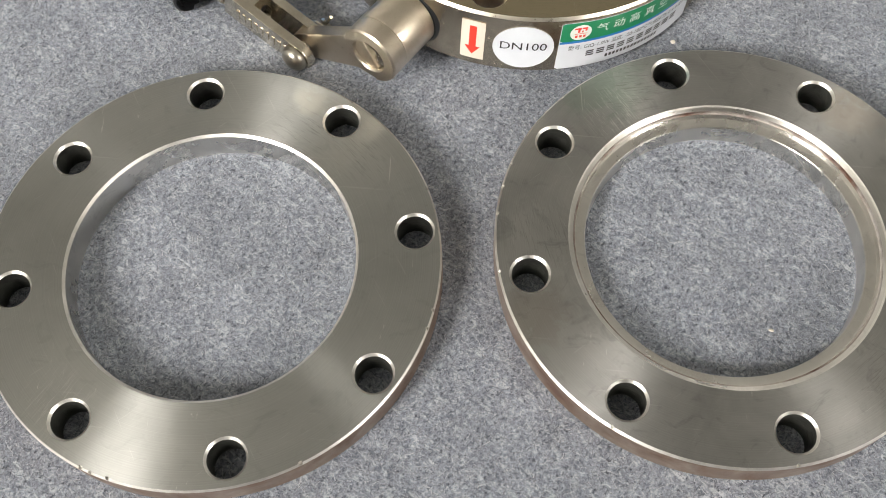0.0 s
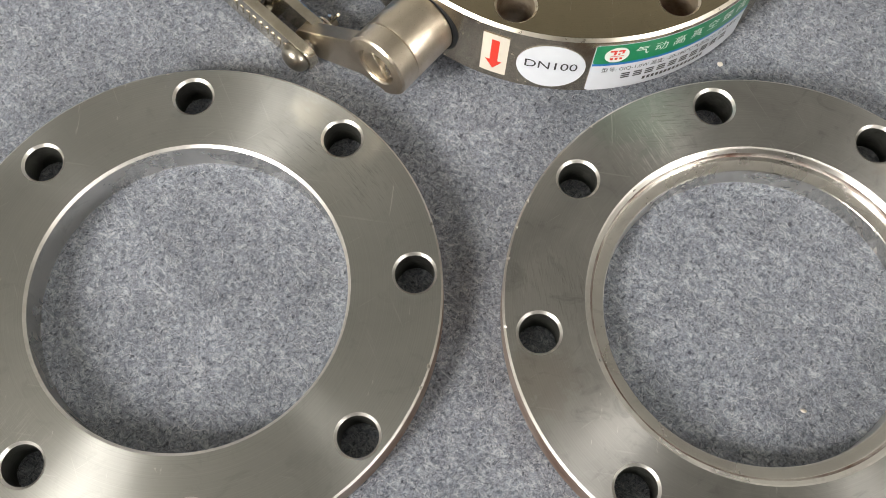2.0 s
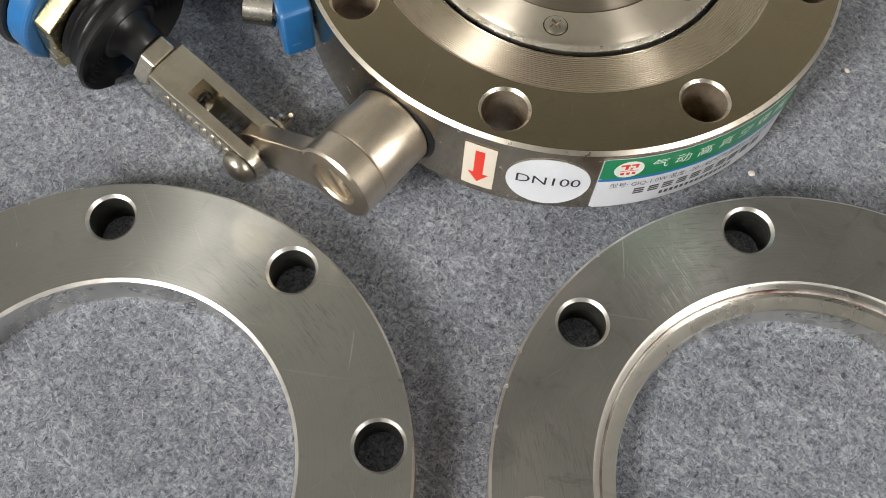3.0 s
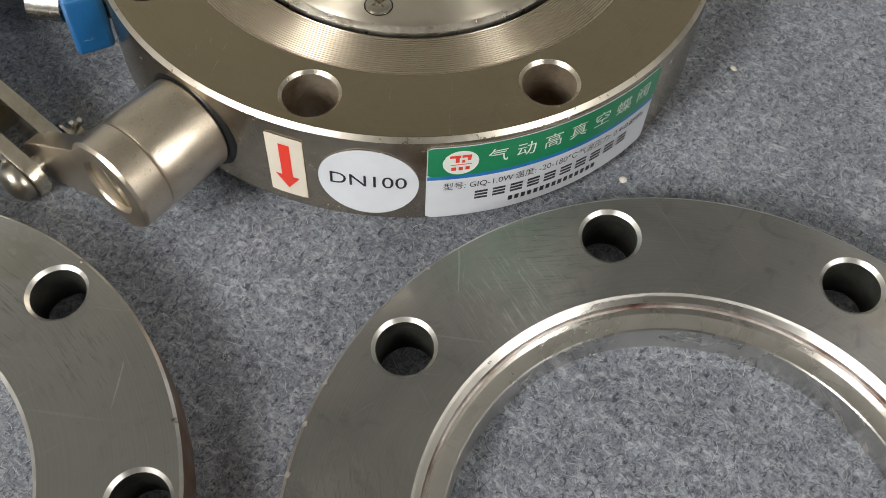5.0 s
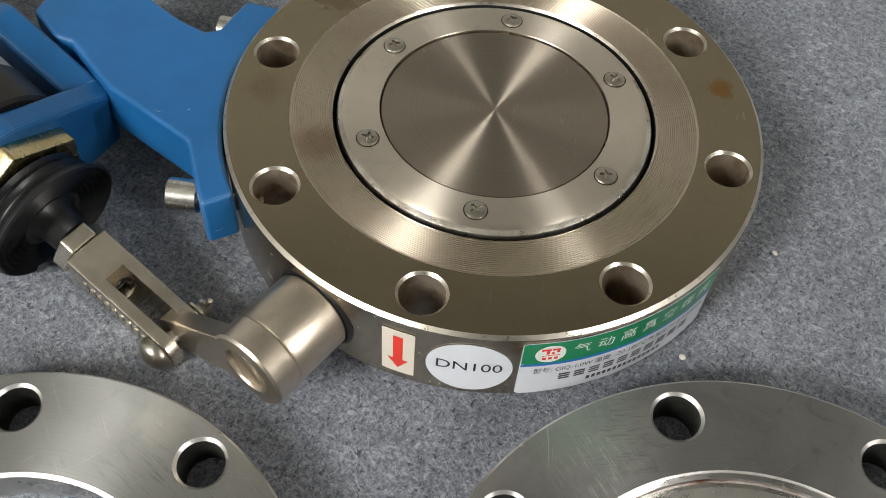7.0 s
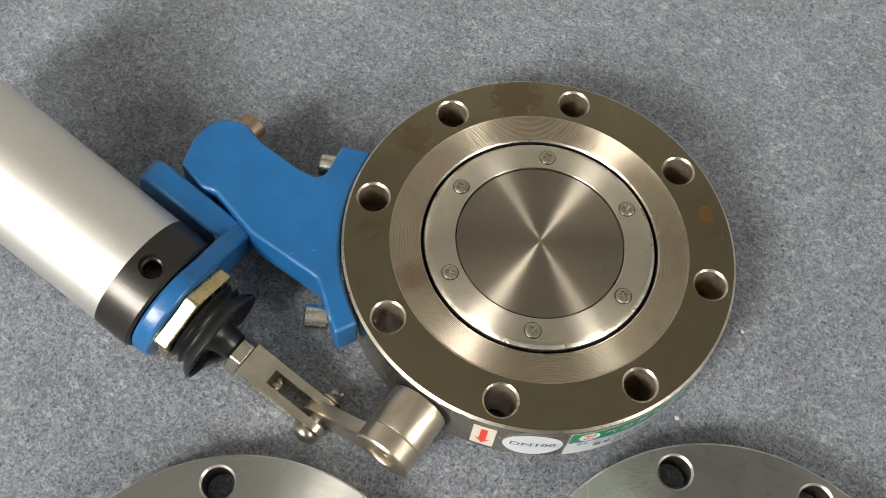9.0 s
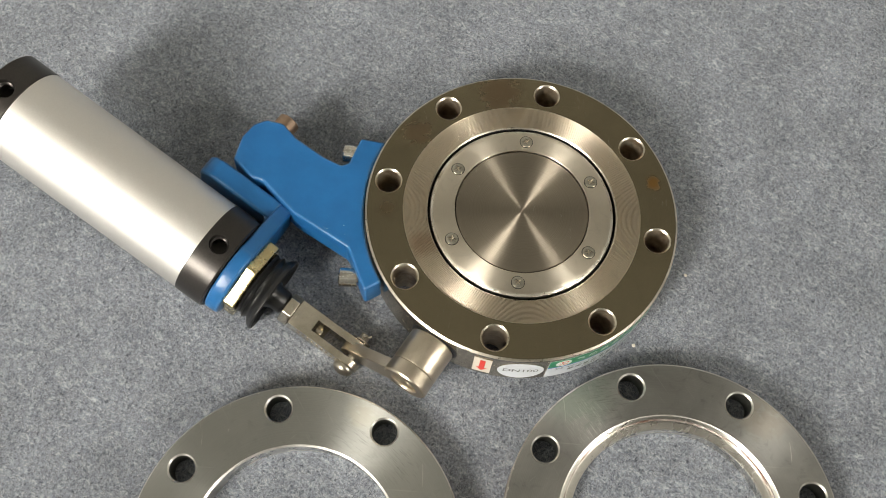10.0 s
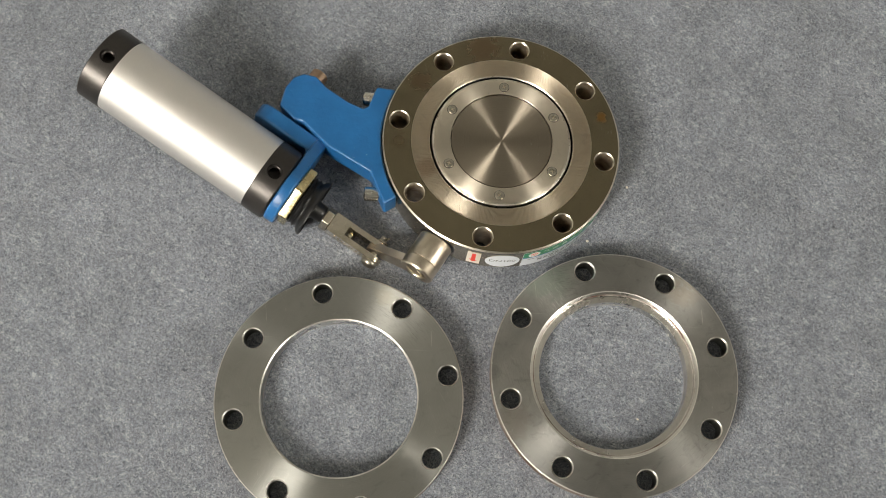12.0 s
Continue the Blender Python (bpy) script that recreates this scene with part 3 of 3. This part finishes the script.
def labels():
    """Stickers on the body's side; u runs round it from the angle given."""
    a = -105.0
    arrow = part("arrow_label", wrapped(sheet_rect(-0.0047, 0.0047, 0.0048, 0.0262, 0.0002), a, 0.0002), LABEL_CREAM, body, "cream sticker with a red arrow", VALVE, 50)
    shape = [(-0.0014, 0.0075), (0.0014, 0.0075), (0.0014, 0.0190), (0.0031, 0.0190), (0.0, 0.0237), (-0.0031, 0.0190), (-0.0014, 0.0190)]
    part("arrow", wrapped(sheet_outline(shape, 0.0002), a, 0.0002), RED, body, "red arrow pointing down", VALVE, 0)
    a = -91.3
    part("size_label", wrapped(sheet_disc(0, 0.0158, 0.0119), a, 0.0002), LABEL_WHITE, body, "round white sticker with black size", VALVE, 50)
    part("size_text", wrapped(text_mesh("DN100", 0.0060, -0.0001, 0.0153, 0.0002, 1.03), a, 0.0002), INK, body, "black letters DN100", VALVE, 0)
    a = -81.9
    w, v0, v1 = 0.0640, 0.0024, 0.0290
    part("name_label", wrapped(sheet_rect(0, w, v0, v1, 0.0008), a, 0.0002), LABEL_WHITE, body, "long white and green maker's sticker", VALVE, 50)
    part("green_band", wrapped(sheet_rect(0.0002, w - 0.0002, v0 + 0.0001, v0 + 0.0104, 0.0005, 0.00006), a, 0.00034), LABEL_GREEN, body, "green band of the sticker", VALVE, 50)
    part("blue_line", wrapped(sheet_rect(0.0002, w - 0.0002, v0 + 0.0104, v0 + 0.0117, 0.0, 0.00006), a, 0.00034), LABEL_BLUE, body, "blue line of the sticker", VALVE, 50)
    part("logo_disc", wrapped(sheet_disc(0.0078, v0 + 0.0056, 0.0042, 0.00006), a, 0.00046), INK_WHITE, body, "white disc with a red emblem", VALVE, 50)
    mark = [(0.0051, 0.0028, 0.0077, 0.0037), (0.0065, 0.0037, 0.0074, 0.0054), (0.0080, 0.0028, 0.0102, 0.0037), (0.0093, 0.0037, 0.0101, 0.0048), (0.0080, 0.0045, 0.0087, 0.0055),
            (0.0054, 0.0060, 0.0103, 0.0063), (0.0056, 0.0070, 0.0067, 0.0082), (0.0073, 0.0070, 0.0083, 0.0082), (0.0089, 0.0070, 0.0099, 0.0082)]
    part("emblem", wrapped(bars([(p, v0 + q, r, v0 + s) for p, q, r, s in mark], 0.0006), a, 0.0), RED, body, "red emblem", VALVE, 0)
    part("title_text", wrapped(joined(*[text_mesh(c, 0.0052, 0.0166 + 0.0069 * i, v0 + 0.0052, 0.0005) for i, c in enumerate("\u6c14\u52a8\u9ad8\u771f\u7a7a\u8776\u9600")]), a, 0.0), INK_WHITE, body, "white characters on green", VALVE, 0)
    row = v0 + 0.0147
    line = [("\u578b\u53f7: GIQ-1.0W", 0.0126), ("\u6e29\u5ea6: -20-180\u2103", 0.0302), ("\u6c14\u6e90\u538b\u529b: 0.4-0.8MPa", 0.0500)]
    part("data_text", wrapped(joined(*[text_mesh(c, 0.0029, u, row, 0.0004, 0.86) for c, u in line]), a, 0.0), INK, body, "small black characters", VALVE, 0)
    name = []
    for i in range(10):
        u, v = 0.0118 + 0.0045 * i, v0 + 0.0174
        name += [(u, v, u + 0.0032, v + 0.0008), (u, v + 0.0012, u + 0.0032, v + 0.0020), (u, v + 0.0024, u + 0.0032, v + 0.0032)]
    tagged(part("small_print", wrapped(bars(name, 0.0004), a, 0.0), INK, body, "", VALVE, 0), "row of black printed bars", kind="stuff")
    small = [(0.0206 + 0.0017 * i, v0 + 0.0222, 0.0206 + 0.0017 * i + 0.0011, v0 + 0.0240) for i in range(15)]
    tagged(part("small_print", wrapped(bars(small, 0.0004), a, 0.0), INK, body, "", VALVE, 0), "row of small black printed bars", kind="stuff")


labels()


def shaft():
    """The shaft boss and the lever clamped on it; local x runs out of the body."""
    m = VALVE @ pose(0, 0, -0.0158, 0, 0, SHAFT) @ pose(-0.001, 0, 0)
    # added black ring that stands for the dark gap between body and boss
    part("boss_gap_ring", moved(lathe([(0.0050, 0.0785), (0.0134, 0.0785), (0.0138, 0.0800), (0.0138, 0.0830), (0.0130, 0.0838), (0.005, 0.0838)], 48), ALONG_X), RUBBER, valve, "black ring standing for the dark gap", m)
    part("shaft_boss", moved(lathe([(0.0050, 0.0836), (0.0116, 0.0836), (0.0124, 0.0844), (0.0124, 0.1010), (0.0121, 0.1016), (0.005, 0.1016)], 64), ALONG_X), CAST, valve, "cast nickel shaft boss", m)
    hub = moved(lathe([(0.0071, 0.1060), (0.0071, 0.1096), (0.0076, 0.1102), (0.0117, 0.1102), (0.0124, 0.1094), (0.0124, 0.1022), (0.0120, 0.1016), (0.006, 0.1016)], 64), ALONG_X)
    hub = cut(hub, moved(box(0.1085, 0.112, -0.0085, 0.0035, -0.0145, -0.0104), pose(0, 0, 0)))
    pin = PIN_POINT
    to = m.inverted() @ pin
    reach, turn = math.hypot(to.y, to.z), math.degrees(math.atan2(to.z, to.y))
    side = []
    for k in range(13):
        a = radians(-90 + 180 * k / 12)
        side.append((reach + 0.0075 * math.cos(a), 0.0062 * math.sin(a)))
    outline = [(0.0, -0.0095), (0.012, -0.0080)] + side + [(0.012, 0.0080), (0.0, 0.0095)]
    arm = prism(outline, -0.003, 0.003, 0.0007)
    arm.transform(pose(0.1059, 0, 0) @ Matrix(((0, 0, 1, 0), (math.cos(radians(turn)), -math.sin(radians(turn)), 0, 0), (math.sin(radians(turn)), math.cos(radians(turn)), 0, 0), (0, 0, 0, 1))))
    part("lever", joined(hub, arm), CAST, valve, "cast nickel lever clamped on the shaft", m, crisp=True)
    end = moved(lathe([(0.0067, 0.100), (0.0067, 0.1076), (0.0062, 0.1081), (0.0042, 0.1081), (0.0040, 0.1078), (0.0022, 0.1078), (0.0013, 0.1062)], 40, False, True), ALONG_X)
    part("shaft_end", end, SCREW, valve, "shaft end with a centre hole", m)


# the cylinder's frame: x to its far end, y to its front, z up
AXIS = Vector((-0.8053, 0.5401, 0.2445))
CYL = frame_of((-0.0402, 0.1451, 0.0236), AXIS, (0, 0, 1))
PIN_POINT = CYL @ Vector((-0.0785, 0, 0))
shaft()


def air_cylinder():
    length, r = 0.1480, 0.0267
    tube = part("cylinder_tube", moved(lathe([(r - 0.003, 0.016), (r - 0.0003, 0.0165), (r - 0.0003, length - 0.0165), (r - 0.003, length - 0.016)], 96), ALONG_X), ALU, valve, "satin aluminium cylinder tube", CYL)
    for x0, x1, port in ((0.0, 0.017, 0.0085), (length - 0.017, length, length - 0.0085)):
        capm = lathe([(r - 0.001, x0), (r, x0 + 0.001), (r, x1 - 0.0006), (r - 0.0006, x1)], 96, True, True)
        drill = moved(lathe([(0.0046, r - 0.013), (0.0046, r - 0.0012), (0.0062, r + 0.002)], 32, True, True), pose(port, 0, 0))
        capm = cut(moved(capm, ALONG_X), drill)
        cap = part("end_cap", capm, BLACK_CAP, tube, "black anodised end cap with a port", CYL)
        part("port_thread", moved(lathe([(0.0045, r - 0.006), (0.0039, r - 0.0055), (0.0045, r - 0.005), (0.0039, r - 0.0045), (0.0045, r - 0.004), (0.0039, r - 0.0035), (0.0045, r - 0.003)], 32), pose(port, 0, 0)), BLACK_CAP, tube, "thread in the port", CYL)
    part("fitting_nut", hexagon(0.0400, -0.0152, -0.0084, 0.0010), BRASS, valve, "brass hexagon nut", CYL, crisp=True)
    boot = [(0.0075, -0.0151), (0.0170, -0.0151), (0.0184, -0.0162), (0.0170, -0.0176), (0.0174, -0.0184), (0.0190, -0.0196), (0.0175, -0.0210), (0.0175, -0.0218), (0.0200, -0.0234), (0.0216, -0.0256),
            (0.0218, -0.0266), (0.0211, -0.0272)]
    for k in range(6):
        boot += [(0.0200 - 0.0018 * k, -0.0252 + 0.0003 * k), (0.0191 - 0.0018 * k, -0.0268 + 0.0003 * k)]
    boot += [(0.0086, -0.0250), (0.0076, -0.0264), (0.0066, -0.0285), (0.0062, -0.0340), (0.0050, -0.0348), (0.003, -0.0348)]
    part("rubber_boot", moved(lathe(boot, 72), ALONG_X), RUBBER, valve, "black ribbed rubber boot", CYL, 60)
    part("lock_nut", moved(hexagon(0.0152, -0.0409, -0.0350, 0.0008), pose(0, 0.0008, -0.0006, 30)), ZINC, valve, "zinc-plated lock nut", CYL, crisp=True)
    part("piston_rod", moved(lathe([(0.0032, -0.043), (0.0032, -0.030)], 24, True, True), ALONG_X), SCREW, valve, "steel piston rod", CYL)


air_cylinder()


def clevis():
    """A forked rod end: prongs rounded about the pin, a slot with a sloping end that opens the rod's thread."""
    y0, y1, zc, half = -0.0064, 0.0084, -0.0009, 0.0071
    nose = [(-0.0785 - 0.0068 * math.cos(radians(a)), zc + half * math.sin(radians(a))) for a in range(-90, 91, 15)]
    block = prism([(-0.0410, zc - half)] + nose + [(-0.0410, zc + half)], -y1, -y0, 0.0008)
    block.transform(Matrix(((1, 0, 0, 0), (0, 0, -1, 0), (0, 1, 0, 0), (0, 0, 0, 1))))
    slot = prism([(-0.10, -0.02), (-0.0640, -0.02), (-0.0605, -0.0060), (-0.0535, 0.0062), (-0.0535, 0.02), (-0.10, 0.02)], -0.0044, 0.0022)
    slot.transform(Matrix(((1, 0, 0, 0), (0, 0, -1, 0), (0, 1, 0, 0), (0, 0, 0, 1))))
    rod = moved(lathe([(0.0031, -0.064), (0.0031, -0.038)], 24, True, True), pose(0, 0.0011, 0) @ ALONG_X)
    fork = part("clevis", cut(block, slot, rod), ZINC, valve, "zinc-plated fork clevis", CYL, crisp=True)
    part("rod_thread", moved(lathe([(0.0030, -0.0550), (0.0026, -0.0545), (0.0030, -0.0540), (0.0026, -0.0535), (0.0030, -0.0530), (0.0026, -0.0525), (0.0026, -0.048)], 24, False, True), pose(0, 0.0011, 0) @ ALONG_X), BLACK_CAP, fork, "dark threaded hole", CYL)
    at = pose(-0.0785, 0, 0) @ ALONG_Y
    part("clevis_pin", moved(lathe([(0.0026, -0.0115), (0.0026, 0.0084), (0.0056, 0.0085), (0.0058, 0.0094), (0.0053, 0.0110), (0.0042, 0.0121), (0.0024, 0.0129), (0.0008, 0.0132)], 32, True, True), at), SCREW_DULL, fork, "round-headed steel clevis pin", CYL)
    part("washer", moved(lathe([(0.0028, -0.0070), (0.0052, -0.0070), (0.0052, -0.0078), (0.0028, -0.0078)], 28), at), ZINC, fork, "thin pin washer", CYL)
    for tilt, high in ((-14, 0.0098), (10, 0.0050)):
        part("cotter", moved(lathe([(0.0007, -0.004), (0.0007, high)], 10, True, True), pose(-0.0785, -0.0092, 0, 8, tilt, 0)), SCREW, fork, "bright split cotter", CYL)
    for k in range(2, 11):
        x = -0.0795 + 0.0030 * k
        part("cast_mark", box(x, x + 0.0018, 0.0082, 0.0088, -0.0045 + 0.001 * (k % 2), 0.0014, 0.0002), ZINC, fork, "", CYL)


clevis()


def cylinder_mount():
    """The blue angle plate that holds the cylinder: a plate with a round end, and an arm turned back beside the tube."""
    circ = [(0.0250 * math.cos(radians(a)), 0.0250 * math.sin(radians(a))) for a in range(-105, 106, 10)]
    outline = circ + [(-0.0412, 0.0075), (-0.0412, -0.0200)]
    p = prism(outline, -0.0086, -0.0002, 0.0018, 3)
    p.transform(Matrix(((0, 0, 1, 0), (1, 0, 0, 0), (0, 1, 0, 0), (0, 0, 0, 1))))
    arm_outline = [(-0.0086, -0.0200), (-0.0086, 0.0075), (0.037, 0.0090), (0.0422, 0.0065), (0.0450, 0.0010), (0.0450, -0.0120), (0.041, -0.0200)]
    arm = prism(arm_outline, 0.0295, 0.0412, 0.0020, 3)
    arm.transform(Matrix(((1, 0, 0, 0), (0, 0, -1, 0), (0, 1, 0, 0), (0, 0, 0, 1))))
    fillet = prism([(-0.0010, 0.0300), (-0.0010, 0.0262), (0.0001, 0.0272), (0.0013, 0.0287), (0.0030, 0.0300)], -0.0185, 0.0070)
    fillet.transform(Matrix(((1, 0, 0, 0), (0, -1, 0, 0), (0, 0, 1, 0), (0, 0, 0, 1))))
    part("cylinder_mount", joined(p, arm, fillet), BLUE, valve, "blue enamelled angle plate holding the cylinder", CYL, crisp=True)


cylinder_mount()


def cap_screw(length, r):
    shank = lathe([(r * 0.55, -0.02), (r * 0.55, 0.0), (r, 0.0), (r, length - 0.0006), (r - 0.0006, length), (r * 0.55, length), (r * 0.55, length * 0.5)], 32, True, True)
    return moved(shank, ALONG_X)


def bracket():
    """The blue arm between body and cylinder: a web, and a curved foot bolted to the body."""
    z0, z1 = -0.0225, -0.0033
    foot0, foot1, r = 150.5, 208.8, RIM_R + 0.0008
    arc = [(r * math.cos(radians(a)), r * math.sin(radians(a))) for a in np.linspace(foot0, foot1, 17)]
    place = lambda x, y: (x - 0.1137, y - 0.1715)
    rest = [place(*q) for q in ((0.0316, 0.1262), (0.0290, 0.1325), (0.0223, 0.1500), (-0.0065, 0.1690), (-0.0243, 0.1880), (-0.0300, 0.1895), (-0.0405, 0.2005),
                                (-0.0368, 0.2145), (-0.0310, 0.2225), (-0.0240, 0.2255), (-0.0150, 0.2232), (-0.0076, 0.2145), (0.0080, 0.2030), (0.0175, 0.1983), (0.0215, 0.2000), (0.0275, 0.2150))]
    web = prism(arc + rest, z0, z1, 0.0016, 3)
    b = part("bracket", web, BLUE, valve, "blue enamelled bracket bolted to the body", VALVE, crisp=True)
    for x, y, length in ((0.0275, 0.1372, 0.0095), (0.0262, 0.2098, 0.0085)):
        p = place(x, y)
        m = VALVE @ pose(p[0], p[1], -0.0138, 0, 0, 178 if y < 0.17 else 172)
        part("bolt", cap_screw(length, 0.0050), SCREW, b, "bright socket-head bolt", m)
    p = place(-0.0190, 0.2195)
    part("hinge_screw", cap_screw(0.0115, 0.0062), COPPER, b, "copper-toned knurled screw", VALVE @ pose(p[0], p[1], -0.0115, 0, 0, 56))


bracket()


def loose_fibres():
    """Short curled hairs lying on the felt."""
    rng = np.random.default_rng(4)
    n = 190000
    x, y = rng.uniform(-0.26, 0.40, n), rng.uniform(-0.20, 0.42, n)
    a, turn, length = rng.uniform(0, 2 * math.pi, n), rng.normal(0, 0.9, n), rng.uniform(0.0008, 0.0030, n)
    w, z = rng.uniform(0.00003, 0.00008, n), rng.uniform(0.0001, 0.0007, n)
    verts = np.zeros((n, 8, 3))
    for k in range(4):
        f = k / 3 - 0.5
        b = a + turn * f
        cx, cy = x + np.cos(a + turn * f * 0.5) * length * f, y + np.sin(a + turn * f * 0.5) * length * f
        verts[:, 2 * k] = np.stack([cx - np.sin(b) * w, cy + np.cos(b) * w, z + 0.0004 * (0.25 - f * f)], -1)
        verts[:, 2 * k + 1] = np.stack([cx + np.sin(b) * w, cy - np.cos(b) * w, z + 0.0004 * (0.25 - f * f)], -1)
    base = (np.arange(n) * 8)[:, None, None]
    faces = (base + np.array([[0, 1, 3, 2], [2, 3, 5, 4], [4, 5, 7, 6]])[None]).reshape(-1, 4)
    mesh = bpy.data.meshes.new("felt_fibres")
    mesh.from_pydata(verts.reshape(-1, 3).tolist(), [], faces.tolist())
    mesh.materials.append(FIBRE)
    tagged(new("felt_fibres", mesh), "loose light and dark hairs on the felt", "fibres", kind="stuff")


loose_fibres()


def lint():
    """Small pale crumbs lying on the felt."""
    first = None
    for k, (x, y, r) in enumerate(((0.1722, 0.1078, 0.0010), (0.2036, 0.1475, 0.0011), (0.1978, -0.0181, 0.0007), (0.0560, 0.1010, 0.0006), (0.2383, 0.0677, 0.0007))):
        m = pose(x, y, 0.0006, 20 * k, 15 * k, 70 * k)
        if first:
            copy_thing(first, m)
            continue
        bm = bmesh.new()
        bmesh.ops.create_icosphere(bm, subdivisions=2, radius=r)
        for v in bm.verts:
            v.co *= 1 + 0.35 * noise.noise(v.co * 2500)
            v.co.z *= 0.5
        first = tagged(part("lint_speck", bm, LINT, None, m=m), "pale crumb of lint lying on the felt", "lint", "lint specks")


lint()
